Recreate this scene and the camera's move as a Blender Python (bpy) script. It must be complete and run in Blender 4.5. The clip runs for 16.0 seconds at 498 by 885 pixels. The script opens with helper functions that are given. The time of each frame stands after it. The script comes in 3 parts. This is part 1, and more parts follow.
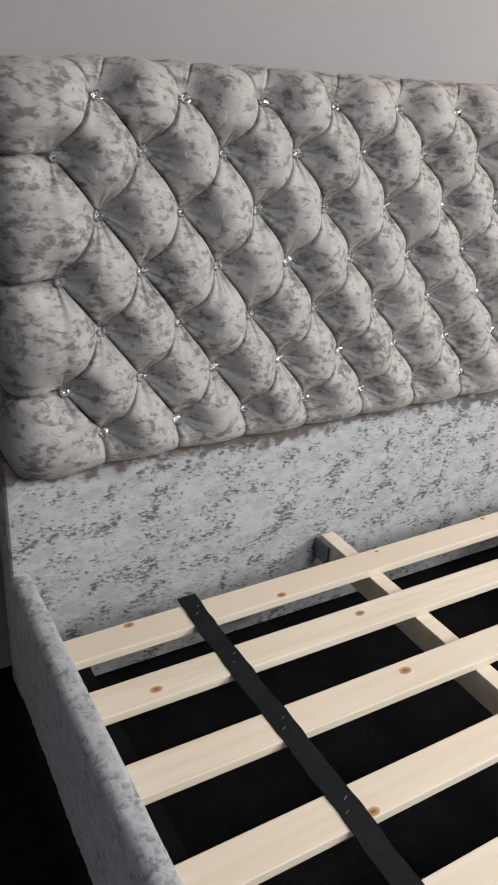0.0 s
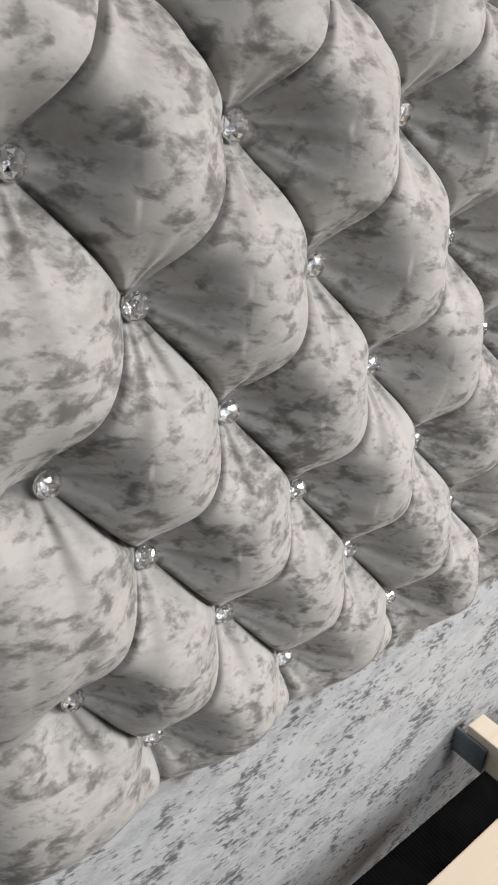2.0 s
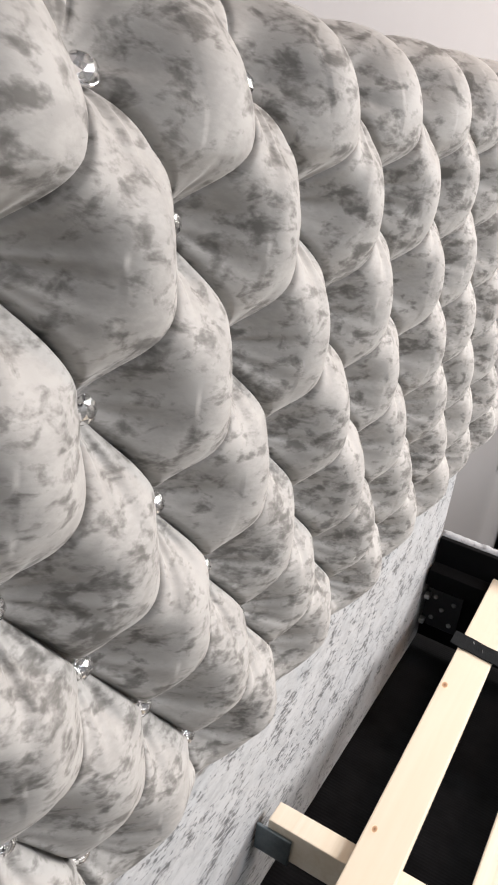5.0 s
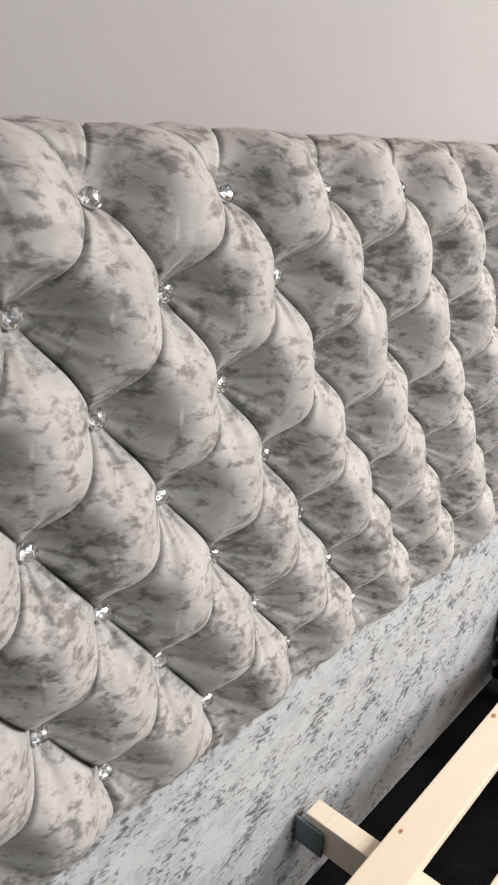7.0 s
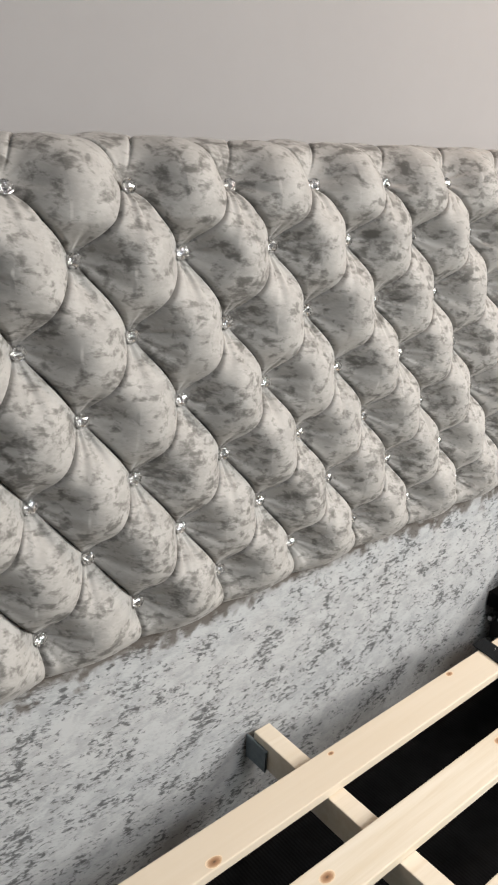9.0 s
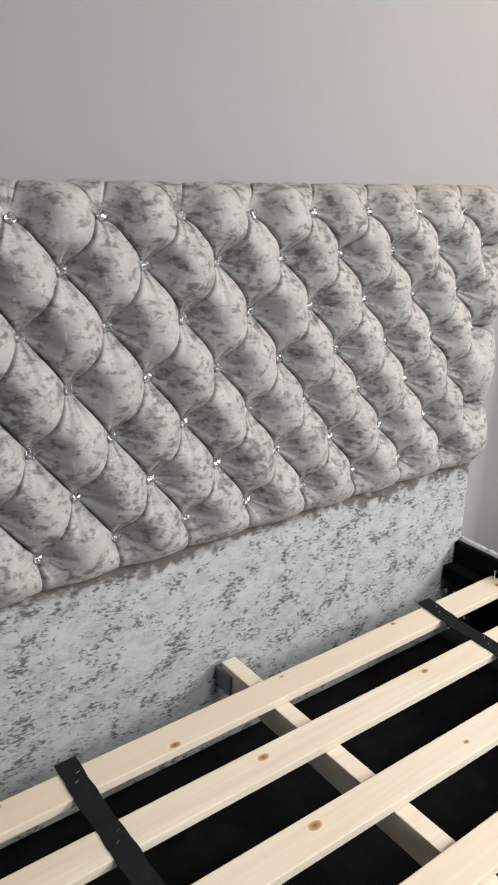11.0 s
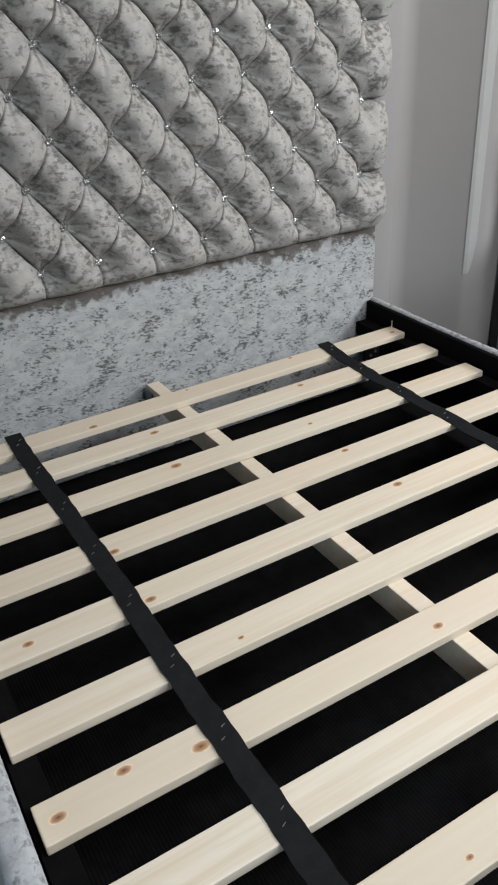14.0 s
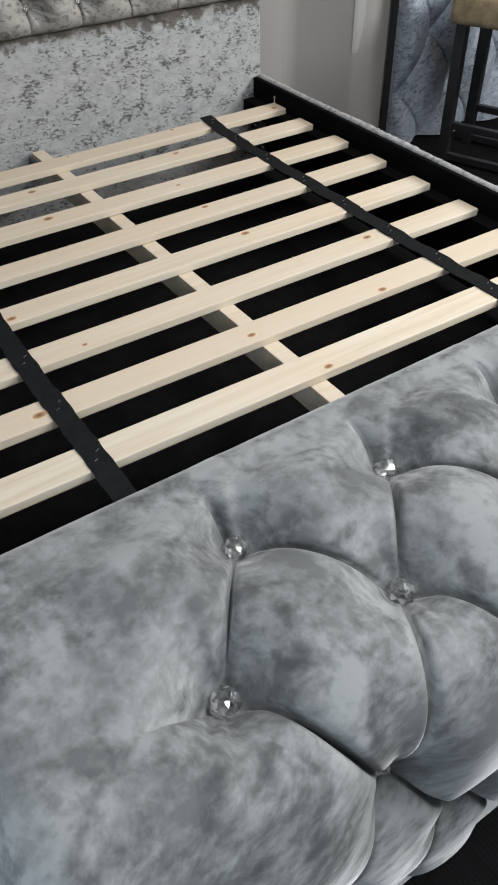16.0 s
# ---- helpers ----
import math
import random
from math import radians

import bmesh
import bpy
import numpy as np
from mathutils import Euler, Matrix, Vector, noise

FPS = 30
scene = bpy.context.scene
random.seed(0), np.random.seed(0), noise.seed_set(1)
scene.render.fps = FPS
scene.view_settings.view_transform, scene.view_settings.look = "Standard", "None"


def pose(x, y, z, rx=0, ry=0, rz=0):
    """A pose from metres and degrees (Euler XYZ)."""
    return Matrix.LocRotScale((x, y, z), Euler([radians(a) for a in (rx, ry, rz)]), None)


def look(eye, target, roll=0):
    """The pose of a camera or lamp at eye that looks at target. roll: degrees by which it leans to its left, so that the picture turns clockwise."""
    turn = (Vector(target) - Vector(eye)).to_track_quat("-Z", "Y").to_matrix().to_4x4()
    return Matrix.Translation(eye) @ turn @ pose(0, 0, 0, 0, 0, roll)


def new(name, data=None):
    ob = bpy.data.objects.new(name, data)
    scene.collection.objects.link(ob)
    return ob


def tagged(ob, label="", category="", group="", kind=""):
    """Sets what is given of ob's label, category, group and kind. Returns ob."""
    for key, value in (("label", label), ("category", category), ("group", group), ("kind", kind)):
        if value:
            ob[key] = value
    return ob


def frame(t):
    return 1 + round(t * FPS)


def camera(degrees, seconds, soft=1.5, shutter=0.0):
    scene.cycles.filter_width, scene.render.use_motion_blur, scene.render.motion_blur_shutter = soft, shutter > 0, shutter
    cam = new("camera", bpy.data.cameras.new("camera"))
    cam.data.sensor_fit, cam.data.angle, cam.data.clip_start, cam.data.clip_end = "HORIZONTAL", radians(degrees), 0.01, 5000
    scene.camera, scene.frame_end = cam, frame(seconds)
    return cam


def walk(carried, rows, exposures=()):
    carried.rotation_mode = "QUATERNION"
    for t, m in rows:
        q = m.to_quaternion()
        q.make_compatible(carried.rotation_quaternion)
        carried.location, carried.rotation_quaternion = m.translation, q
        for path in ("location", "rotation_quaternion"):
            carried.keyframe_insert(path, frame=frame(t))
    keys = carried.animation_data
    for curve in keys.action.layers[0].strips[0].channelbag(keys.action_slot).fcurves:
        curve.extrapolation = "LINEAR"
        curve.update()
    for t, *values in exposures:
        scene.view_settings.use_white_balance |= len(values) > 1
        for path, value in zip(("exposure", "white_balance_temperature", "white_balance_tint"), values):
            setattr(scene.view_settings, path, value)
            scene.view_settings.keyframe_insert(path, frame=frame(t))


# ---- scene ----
# World: x along the headboard, 0 at the bed's middle; y = 0 in the plane of the headboard's buttons, the foot towards -y; floor at z = 0.
cam = camera(36.35, 16.0, soft=2.1)
PATH = [
    (0, (-1.0664, -1.2736, 1.2759), (-0.1701, 0.1835, 0.4492), 4.12),
    (0.5, (-1.0053, -0.9770, 1.2668), (-0.0698, 0.4673, 0.4613), 3.26),
    (1, (-0.9649, -0.7433, 1.2464), (0.0349, 0.6557, 0.4382), 2.71),
    (1.5, (-0.9203, -0.5499, 1.2382), (0.1274, 0.7826, 0.3799), 2.74),
    (2, (-0.8513, -0.4067, 1.2128), (0.2551, 0.9349, 0.2259), 2.12),
    (2.5, (-0.8515, -0.3075, 1.2005), (0.4920, 0.7607, 0.1740), 5.77),
    (3, (-0.8444, -0.2527, 1.2028), (0.6841, 0.4919, 0.1493), 9.36),
    (3.5, (-0.8051, -0.2164, 1.2096), (0.7761, 0.4366, 0.1730), 9.44),
    (4, (-0.7811, -0.2169, 1.2261), (0.8558, 0.4179, 0.2677), 8.92),
    (4.2, (-0.7759, -0.2224, 1.2318), (0.8658, 0.4368, 0.2985), 8.39),
    (6.5, (-0.8044, -0.4493, 1.2689), (0.5442, 0.6536, 0.5108), 3.66),
    (7, (-0.8469, -0.4995, 1.2914), (0.4993, 0.6282, 0.5660), 3.34),
    (7.5, (-0.8210, -0.5610, 1.2914), (0.5087, 0.5912, 0.5742), 3.32),
    (8, (-0.7732, -0.6621, 1.2799), (0.4754, 0.5633, 0.5388), 3.19),
    (8.5, (-0.7840, -0.7503, 1.2943), (0.3984, 0.5410, 0.5563), 2.78),
    (11, (-0.8916, -1.2069, 1.3010), (0.1852, 0.2269, 0.6728), 1.08),
    (11.5, (-0.8607, -1.3161, 1.3056), (0.1853, 0.1405, 0.6776), 0.13),
    (12, (-0.8232, -1.4537, 1.2978), (0.1576, 0.0496, 0.6749), -0.97),
    (12.5, (-0.8441, -1.5586, 1.2894), (0.1119, -0.0469, 0.6485), -1.64),
    (13, (-0.8532, -1.6701, 1.2774), (0.0630, -0.1773, 0.5410), -2.30),
    (13.5, (-0.8239, -1.7867, 1.2057), (0.0190, -0.3310, 0.3223), -2.49),
    (14, (-0.8046, -1.8915, 1.2156), (0.0124, -0.4688, 0.2572), -3.06),
    (14.5, (-0.8323, -1.9828, 1.1991), (-0.0088, -0.6612, 0.1105), -2.34),
    (15, (-0.8274, -2.0772, 1.1836), (-0.0023, -0.8118, 0.0312), -2.26),
    (15.5, (-0.7888, -2.2010, 1.1742), (-0.0211, -0.9828, -0.0654), -1.87),
    (16, (-0.7764, -2.2898, 1.1629), (-0.0115, -1.1193, -0.1235), -1.07),
]
EXPOSURES = [(0.0, -0.25, 6380, 12), (0.5, -0.03, 6400, 12), (1.5, 0.06, 6400, 12), (2.5, 0.24, 6450, 12), (4.0, 0.39, 6500, 14), (7.0, 0.22, 6530, 12), (8.5, 0.06, 6600, 10), (11.0, -0.10, 6400, 10), (12.5, -0.25, 6120, 8), (13.5, -0.52, 6060, 8), (14.5, -0.68, 6200, 8), (16.0, -0.70, 6350, 9)]
walk(cam, [(t, look(eye, target, roll)) for t, eye, target, roll in PATH], EXPOSURES)

# ---- light ----
world = bpy.data.worlds.new("world")
scene.world = world
world.use_nodes = True
world.node_tree.nodes["Background"].inputs[0].default_value = (0.75, 0.85, 1.0, 1)
world.node_tree.nodes["Background"].inputs[1].default_value = 0.012


def area_lamp(name, eye, target, sx, sy, watts, colour):
    data = bpy.data.lights.new(name, "AREA")
    data.shape, data.size, data.size_y, data.energy, data.color = "RECTANGLE", sx, sy, watts, colour
    ob = new(name, data)
    ob.matrix_world = look(eye, target)
    return ob


# Unseen key lamp, added for the light that falls from the right.
area_lamp("right_key", (2.5, -2.75, 2.05), (0.2, -0.5, 0.6), 1.3, 0.9, 185, (0.985, 0.965, 0.925))
area_lamp("ceiling_light", (0.4, -2.4, 2.66), (0.35, -2.3, 0), 1.2, 0.5, 80, (0.98, 0.99, 1.0))
area_lamp("window_daylight", (-2.1, -2.5, 0.95), (-0.7, -3.2, 0.35), 0.9, 1.3, 40, (0.78, 0.90, 1.0))

area_lamp("warm_spot", (0.95, -0.75, 2.64), (1.05, -0.3, 0), 0.15, 0.15, 10, (1.0, 0.60, 0.36))

# ---- materials ----


class Graph:
    """A node material with short ways to add and link nodes."""

    def __init__(self, name):
        self.m = bpy.data.materials.new(name)
        self.m.use_nodes = True
        self.t = self.m.node_tree
        self.b = self.t.nodes["Principled BSDF"]
        self.co = self.t.nodes.new("ShaderNodeTexCoord")

    def add(self, kind, **values):
        n = self.t.nodes.new(kind)
        for k, v in values.items():
            setattr(n, k, v)
        return n

    def link(self, a, b):
        self.t.links.new(a, b)

    def mapped(self, scale=(1, 1, 1), turn=(0, 0, 0), source="Object"):
        n = self.add("ShaderNodeMapping")
        n.inputs["Scale"].default_value = scale
        n.inputs["Rotation"].default_value = [radians(a) for a in turn]
        self.link(self.co.outputs[source], n.inputs["Vector"])
        return n.outputs[0]

    def noise(self, vector, scale, detail=4.0, rough=0.55, twist=0.0):
        n = self.add("ShaderNodeTexNoise")
        n.inputs["Scale"].default_value, n.inputs["Detail"].default_value = scale, detail
        n.inputs["Roughness"].default_value, n.inputs["Distortion"].default_value = rough, twist
        self.link(vector, n.inputs["Vector"])
        return n.outputs[0]

    def ramp(self, value, stops):
        n = self.add("ShaderNodeValToRGB")
        e = n.color_ramp.elements
        while len(e) < len(stops):
            e.new(0.5)
        for el, (p, c) in zip(e, stops):
            el.position = p
            el.color = (c, c, c, 1) if isinstance(c, (int, float)) else (*c, 1)
        self.link(value, n.inputs[0])
        return n.outputs[0]

    def mix(self, fac, a, b, kind="MIX"):
        n = self.add("ShaderNodeMix", data_type="RGBA", blend_type=kind)
        for slot, v in ((0, fac), (6, a), (7, b)):
            if isinstance(v, bpy.types.NodeSocket):
                self.link(v, n.inputs[slot])
            elif slot == 0:
                n.inputs[0].default_value = v
            else:
                n.inputs[slot].default_value = (*v, 1)
        return n.outputs[2]

    def maths(self, kind, a, b=0.0):
        n = self.add("ShaderNodeMath", operation=kind)
        for slot, v in ((0, a), (1, b)):
            if isinstance(v, bpy.types.NodeSocket):
                self.link(v, n.inputs[slot])
            else:
                n.inputs[slot].default_value = v
        return n.outputs[0]

    def bump(self, height, strength, distance):
        n = self.add("ShaderNodeBump")
        n.inputs["Strength"].default_value, n.inputs["Distance"].default_value = strength, distance
        self.link(height, n.inputs["Height"])
        self.link(n.outputs[0], self.b.inputs["Normal"])

    def colour(self, c):
        if isinstance(c, bpy.types.NodeSocket):
            self.link(c, self.b.inputs["Base Color"])
        else:
            self.b.inputs["Base Color"].default_value = (*c, 1)

    def set(self, **values):
        for k, v in values.items():
            self.b.inputs[k.replace("_", " ").title().replace("Ior", "IOR")].default_value = v


def crushed_velvet(name, light, mid, dark, size, stretch=2.4, angle=12, edge=0.44, soft=0.05, flecks=0.85, drift=0.38, sheen=0.2, bump=0.12):
    """Crushed velvet: a softly clouded ground and dabs of turned pile, drawn out along one way, that gather in drifts."""
    g = Graph(name)

    def along(turn, longer):
        flat = g.mapped((1, 1, 1), (0, turn, 0))
        n = g.add("ShaderNodeMapping")
        n.inputs["Scale"].default_value = (1, 1, longer)
        g.link(flat, n.inputs["Vector"])
        return n.outputs[0]

    dab = g.noise(along(angle, stretch), size, 3.5, 0.58, 0.35)
    cloud = g.noise(along(angle + 25, 1.3), size * 0.27, 2, 0.5, 0.4)
    grain = g.noise(along(angle - 8, stretch * 1.3), size * 2.7, 3, 0.6, 0.2)
    wash = g.noise(along(angle + 8, 1.7), size * 0.45, 3, 0.55, 0.5)
    field = g.maths("ADD", g.maths("MULTIPLY", dab, 0.86 - drift), g.maths("MULTIPLY", cloud, drift))
    field = g.maths("ADD", field, g.maths("MULTIPLY", grain, 0.14))
    fleck = g.maths("MULTIPLY", g.ramp(field, ((edge - soft, 1.0), (edge - soft * 0.35, 0.72), (edge, 0.42), (edge + soft * 0.6, 0.0))), flecks)
    ground = g.maths("ADD", g.maths("MULTIPLY", wash, 0.65), g.maths("MULTIPLY", grain, 0.35))
    col = g.mix(g.ramp(ground, ((0.40, 0.0), (0.58, 1.0))), mid, light)
    col = g.mix(fleck, col, dark)
    g.colour(col)
    g.link(g.ramp(fleck, ((0.0, 1.0), (1.0, 0.5))), g.b.inputs["Sheen Tint"])
    g.set(roughness=0.6, sheen_weight=sheen, sheen_roughness=0.33)
    g.b.inputs["Specular IOR Level"].default_value = 0.12
    pile = g.noise(g.mapped(), 700, 2, 0.6)
    g.bump(g.maths("ADD", g.maths("MULTIPLY", fleck, -0.35), g.maths("ADD", field, g.maths("MULTIPLY", pile, 0.05))), bump, 0.003)
    return g.m


VELVET_TUFT = crushed_velvet("crushed_velvet_tufted", (0.355, 0.347, 0.332), (0.292, 0.285, 0.272), (0.100, 0.096, 0.089), 46, 1.6, -6, 0.462, 0.078, 0.85, 0.25, 0.12)
VELVET_FOOT = crushed_velvet("crushed_velvet_foot", (0.260, 0.273, 0.278), (0.122, 0.127, 0.130), (0.055, 0.058, 0.060), 30, 2.0, 20, 0.455, 0.09, 0.8, 0.35, 0.55, 0.2)
VELVET_PANEL = crushed_velvet("crushed_velvet_flat", (0.390, 0.400, 0.406), (0.305, 0.314, 0.320), (0.070, 0.073, 0.075), 66, 2.2, -8, 0.449, 0.05, 0.9, 0.36, 0.35)
VELVET_RAIL = crushed_velvet("crushed_velvet_rail", (0.39, 0.404, 0.416), (0.300, 0.311, 0.322), (0.085, 0.088, 0.092), 74, 1.7, 10, 0.442, 0.055, 0.6, 0.28, 0.4)
VELVET_BLUE = crushed_velvet("crushed_velvet_blue_grey", (0.30, 0.337, 0.398), (0.205, 0.233, 0.28), (0.072, 0.084, 0.103), 62, 2.0, 30, 0.455, 0.07, 0.7, 0.2)


def shade_band_on(material):
    """Puts the cushion's shadow into the colour just under its edge, over pressed taupe pile, with brown blotches along
    the ragged lower edge.
    """
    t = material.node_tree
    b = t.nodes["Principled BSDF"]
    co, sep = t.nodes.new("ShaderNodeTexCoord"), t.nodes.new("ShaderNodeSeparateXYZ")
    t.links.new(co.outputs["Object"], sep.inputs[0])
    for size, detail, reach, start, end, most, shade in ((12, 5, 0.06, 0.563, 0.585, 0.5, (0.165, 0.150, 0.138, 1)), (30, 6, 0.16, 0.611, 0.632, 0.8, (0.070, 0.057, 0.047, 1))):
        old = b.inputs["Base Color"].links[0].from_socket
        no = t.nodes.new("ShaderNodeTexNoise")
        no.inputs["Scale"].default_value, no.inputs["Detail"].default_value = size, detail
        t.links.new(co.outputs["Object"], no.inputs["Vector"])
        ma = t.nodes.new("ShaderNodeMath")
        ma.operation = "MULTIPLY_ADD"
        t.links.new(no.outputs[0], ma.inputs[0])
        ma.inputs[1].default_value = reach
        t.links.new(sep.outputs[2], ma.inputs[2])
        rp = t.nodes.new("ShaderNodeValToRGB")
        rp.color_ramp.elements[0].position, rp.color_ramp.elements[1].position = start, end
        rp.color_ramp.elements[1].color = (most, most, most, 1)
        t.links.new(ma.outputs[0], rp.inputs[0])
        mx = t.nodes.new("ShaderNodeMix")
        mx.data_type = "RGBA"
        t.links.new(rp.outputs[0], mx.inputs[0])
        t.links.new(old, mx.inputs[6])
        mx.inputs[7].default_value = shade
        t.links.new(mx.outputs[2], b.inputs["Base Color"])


shade_band_on(VELVET_PANEL)


def pine():
    g = Graph("planed_pine")
    info = g.add("ShaderNodeObjectInfo")
    v = g.add("ShaderNodeVectorMath", operation="ADD")
    shift = g.add("ShaderNodeVectorMath", operation="SCALE")
    g.link(g.co.outputs["Object"], v.inputs[0])
    shift.inputs[0].default_value = (3.1, 7.7, 1.3)
    g.link(info.outputs["Random"], shift.inputs["Scale"])
    g.link(shift.outputs[0], v.inputs[1])
    m = g.add("ShaderNodeMapping")
    m.inputs["Scale"].default_value = (1.2, 26, 26)
    g.link(v.outputs[0], m.inputs["Vector"])
    grain = g.noise(m.outputs[0], 2.2, 5, 0.6, 0.5)
    soft = g.noise(v.outputs[0], 3.0, 2, 0.5)
    col = g.mix(g.ramp(grain, ((0.36, 0.0), (0.66, 1.0))), (0.675, 0.617, 0.520), (0.585, 0.505, 0.385))
    col = g.mix(g.maths("MULTIPLY", g.ramp(soft, ((0.5, 0.0), (0.8, 1.0))), 0.35), col, (0.72, 0.55, 0.385))
    col = g.mix(g.maths("MULTIPLY", info.outputs["Random"], 0.8), col, (0.60, 0.515, 0.405))
    g.colour(col)
    g.set(roughness=0.55)
    g.bump(grain, 0.12, 0.001)
    return g.m


def knot_wood():
    """Dark heart, red-brown rings and a pale border."""
    g = Graph("pine_knot")
    m = g.add("ShaderNodeMapping")
    m.inputs["Location"].default_value = (-0.5, -0.5, 0)
    m.inputs["Scale"].default_value = (1, 1, 0)
    g.link(g.co.outputs["Generated"], m.inputs["Vector"])
    d = g.add("ShaderNodeVectorMath", operation="LENGTH")
    g.link(m.outputs[0], d.inputs[0])
    wave = g.maths("ADD", d.outputs["Value"], g.maths("MULTIPLY", g.noise(m.outputs[0], 5, 4, 0.6, 0.6), 0.16))
    g.colour(g.ramp(wave, ((0.10, (0.10, 0.055, 0.03)), (0.22, (0.27, 0.145, 0.075)), (0.36, (0.36, 0.215, 0.125)), (0.45, (0.50, 0.33, 0.20)), (0.56, (0.76, 0.62, 0.45)))))
    g.set(roughness=0.5)
    return g.m


def plain(name, col, rough, var=0.15, size=8.0, metal=0.0, relief=0.1, depth=0.002, gloss=0.4):
    g = Graph(name)
    n = g.noise(g.mapped(), size, 5, 0.6, 0.2)
    fine = g.noise(g.mapped(), size * 14, 3, 0.6)
    lo = tuple(c * (1 - var) for c in col)
    hi = tuple(min(1, c * (1 + var)) for c in col)
    g.colour(g.mix(g.ramp(g.maths("ADD", g.maths("MULTIPLY", n, 0.7), g.maths("MULTIPLY", fine, 0.3)), ((0.3, 0.0), (0.7, 1.0))), lo, hi))
    g.set(roughness=rough, metallic=metal)
    g.b.inputs["Specular IOR Level"].default_value = gloss
    g.bump(fine, relief, depth)
    return g.m


PINE, KNOT = pine(), knot_wood()
WALL = plain("grey_painted_plaster", (0.262, 0.254, 0.254), 0.8, 0.03, 1.6, relief=0.05)
WALL_WARM = plain("painted_plaster_side", (0.272, 0.262, 0.256), 0.6, 0.04, 1.6, relief=0.05)
PALE_STRIP = plain("pale_corner_strip", (0.335, 0.338, 0.330), 0.6, 0.06, 5, relief=0.05)
CEILING = plain("white_ceiling_paint", (0.48, 0.478, 0.47), 0.8, 0.03)
FLOOR = plain("black_ribbed_carpet", (0.006, 0.006, 0.0064), 0.95, 0.6, 22, relief=0.3, depth=0.002, gloss=0.08)
def ribs_on(material, period):
    """Fine ribs woven into the carpet."""
    t = material.node_tree
    bump = next(n for n in t.nodes if n.type == "BUMP")
    co = next(n for n in t.nodes if n.type == "TEX_COORD")
    wave = t.nodes.new("ShaderNodeTexWave")
    wave.inputs["Scale"].default_value = 0.314 / period
    wave.inputs["Distortion"].default_value = 0.6
    t.links.new(co.outputs["Object"], wave.inputs["Vector"])
    add = t.nodes.new("ShaderNodeMath")
    old = bump.inputs["Height"].links[0].from_socket
    t.links.new(wave.outputs[1], add.inputs[0])
    t.links.new(old, add.inputs[1])
    t.links.new(add.outputs[0], bump.inputs["Height"])
    old = t.nodes["Principled BSDF"].inputs["Base Color"].links[0].from_socket
    mix = t.nodes.new("ShaderNodeMix")
    mix.data_type, mix.blend_type = "RGBA", "MULTIPLY"
    mix.inputs[0].default_value = 0.3
    t.links.new(old, mix.inputs[6])
    t.links.new(wave.outputs[0], mix.inputs[7])
    t.links.new(mix.outputs[2], t.nodes["Principled BSDF"].inputs["Base Color"])


ribs_on(FLOOR, 0.007)
LINING = plain("black_felt_lining", (0.003, 0.003, 0.0033), 0.95, 0.4, 40, relief=0.4, gloss=0.08)
WEBBING = plain("black_webbing", (0.011, 0.012, 0.013), 0.8, 0.3, 60, relief=0.5, gloss=0.08)
BLACK_METAL = plain("black_painted_metal", (0.02, 0.02, 0.022), 0.35, 0.3, 30)
DARK_STEEL = plain("dark_zinc_steel", (0.22, 0.26, 0.28), 0.35, 0.3, 40, metal=1.0)
STEEL = plain("bright_zinc_steel", (0.75, 0.75, 0.74), 0.3, 0.1, 50, metal=1.0)
SILVER = plain("silver_foil", (0.95, 0.95, 0.95), 0.13, 0.05, 200, metal=1.0)
GOLD_FABRIC = plain("brown_gold_woven_fabric", (0.28, 0.22, 0.14), 0.8, 0.5, 30, relief=0.5)


def crystal():
    g = Graph("clear_cut_crystal")
    g.set(roughness=0.02)
    g.colour((0.97, 0.97, 0.97))
    g.b.inputs["Transmission Weight"].default_value = 1.0
    g.b.inputs["IOR"].default_value = 1.55
    return g.m


CRYSTAL = crystal()

# ---- mesh helpers ----


def finish(name, bm, material, parent=None, label="", smooth=False):
    mesh = bpy.data.meshes.new(name)
    bm.normal_update()
    bm.to_mesh(mesh)
    bm.free()
    mesh.materials.append(material)
    if smooth:
        for f in mesh.polygons:
            f.use_smooth = True
    ob = new(name, mesh)
    if parent:
        ob.parent = parent
    if label:
        ob["label"] = label
    return ob


part = finish


def box(x0, x1, y0, y1, z0, z1, bevel=0.0, segments=2):
    out = bmesh.new()
    bmesh.ops.create_cube(out, size=1)
    for v in out.verts:
        v.co = Vector((x0 + (v.co.x + 0.5) * (x1 - x0), y0 + (v.co.y + 0.5) * (y1 - y0), z0 + (v.co.z + 0.5) * (z1 - z0)))
    if bevel:
        bmesh.ops.bevel(out, geom=out.edges[:], offset=bevel, segments=segments, affect="EDGES", profile=0.6)
    return out


def empty(name, label, category, group=""):
    return tagged(new(name), label, category, group)


def structure(name, bm, material, label=""):
    return tagged(finish(name, bm, material), label, "", "", "structure")


# ---- room ----
WALL_Y, HIGH = 0.15, 2.7
structure("floor", box(-3.2, 5.2, -4.6, 0.6, -0.1, 0.0), FLOOR, "black carpeted floor")
structure("ceiling", box(-3.2, 5.2, -4.6, 0.6, HIGH, HIGH + 0.1), CEILING, "plain white ceiling")
structure("wall_north", box(-3.2, 5.2, WALL_Y, WALL_Y + 0.15, 0, HIGH), WALL, "smooth light grey painted wall behind the bed")
structure("wall_west", box(-3.35, -3.2, -4.6, 0.6, 0, HIGH), WALL, "plain grey wall")
structure("wall_south", box(-3.2, 5.2, -4.75, -4.6, 0, HIGH), WALL, "plain grey wall")
structure("wall_east", box(5.2, 5.35, -4.6, 0.6, 0, HIGH), WALL, "plain grey wall")


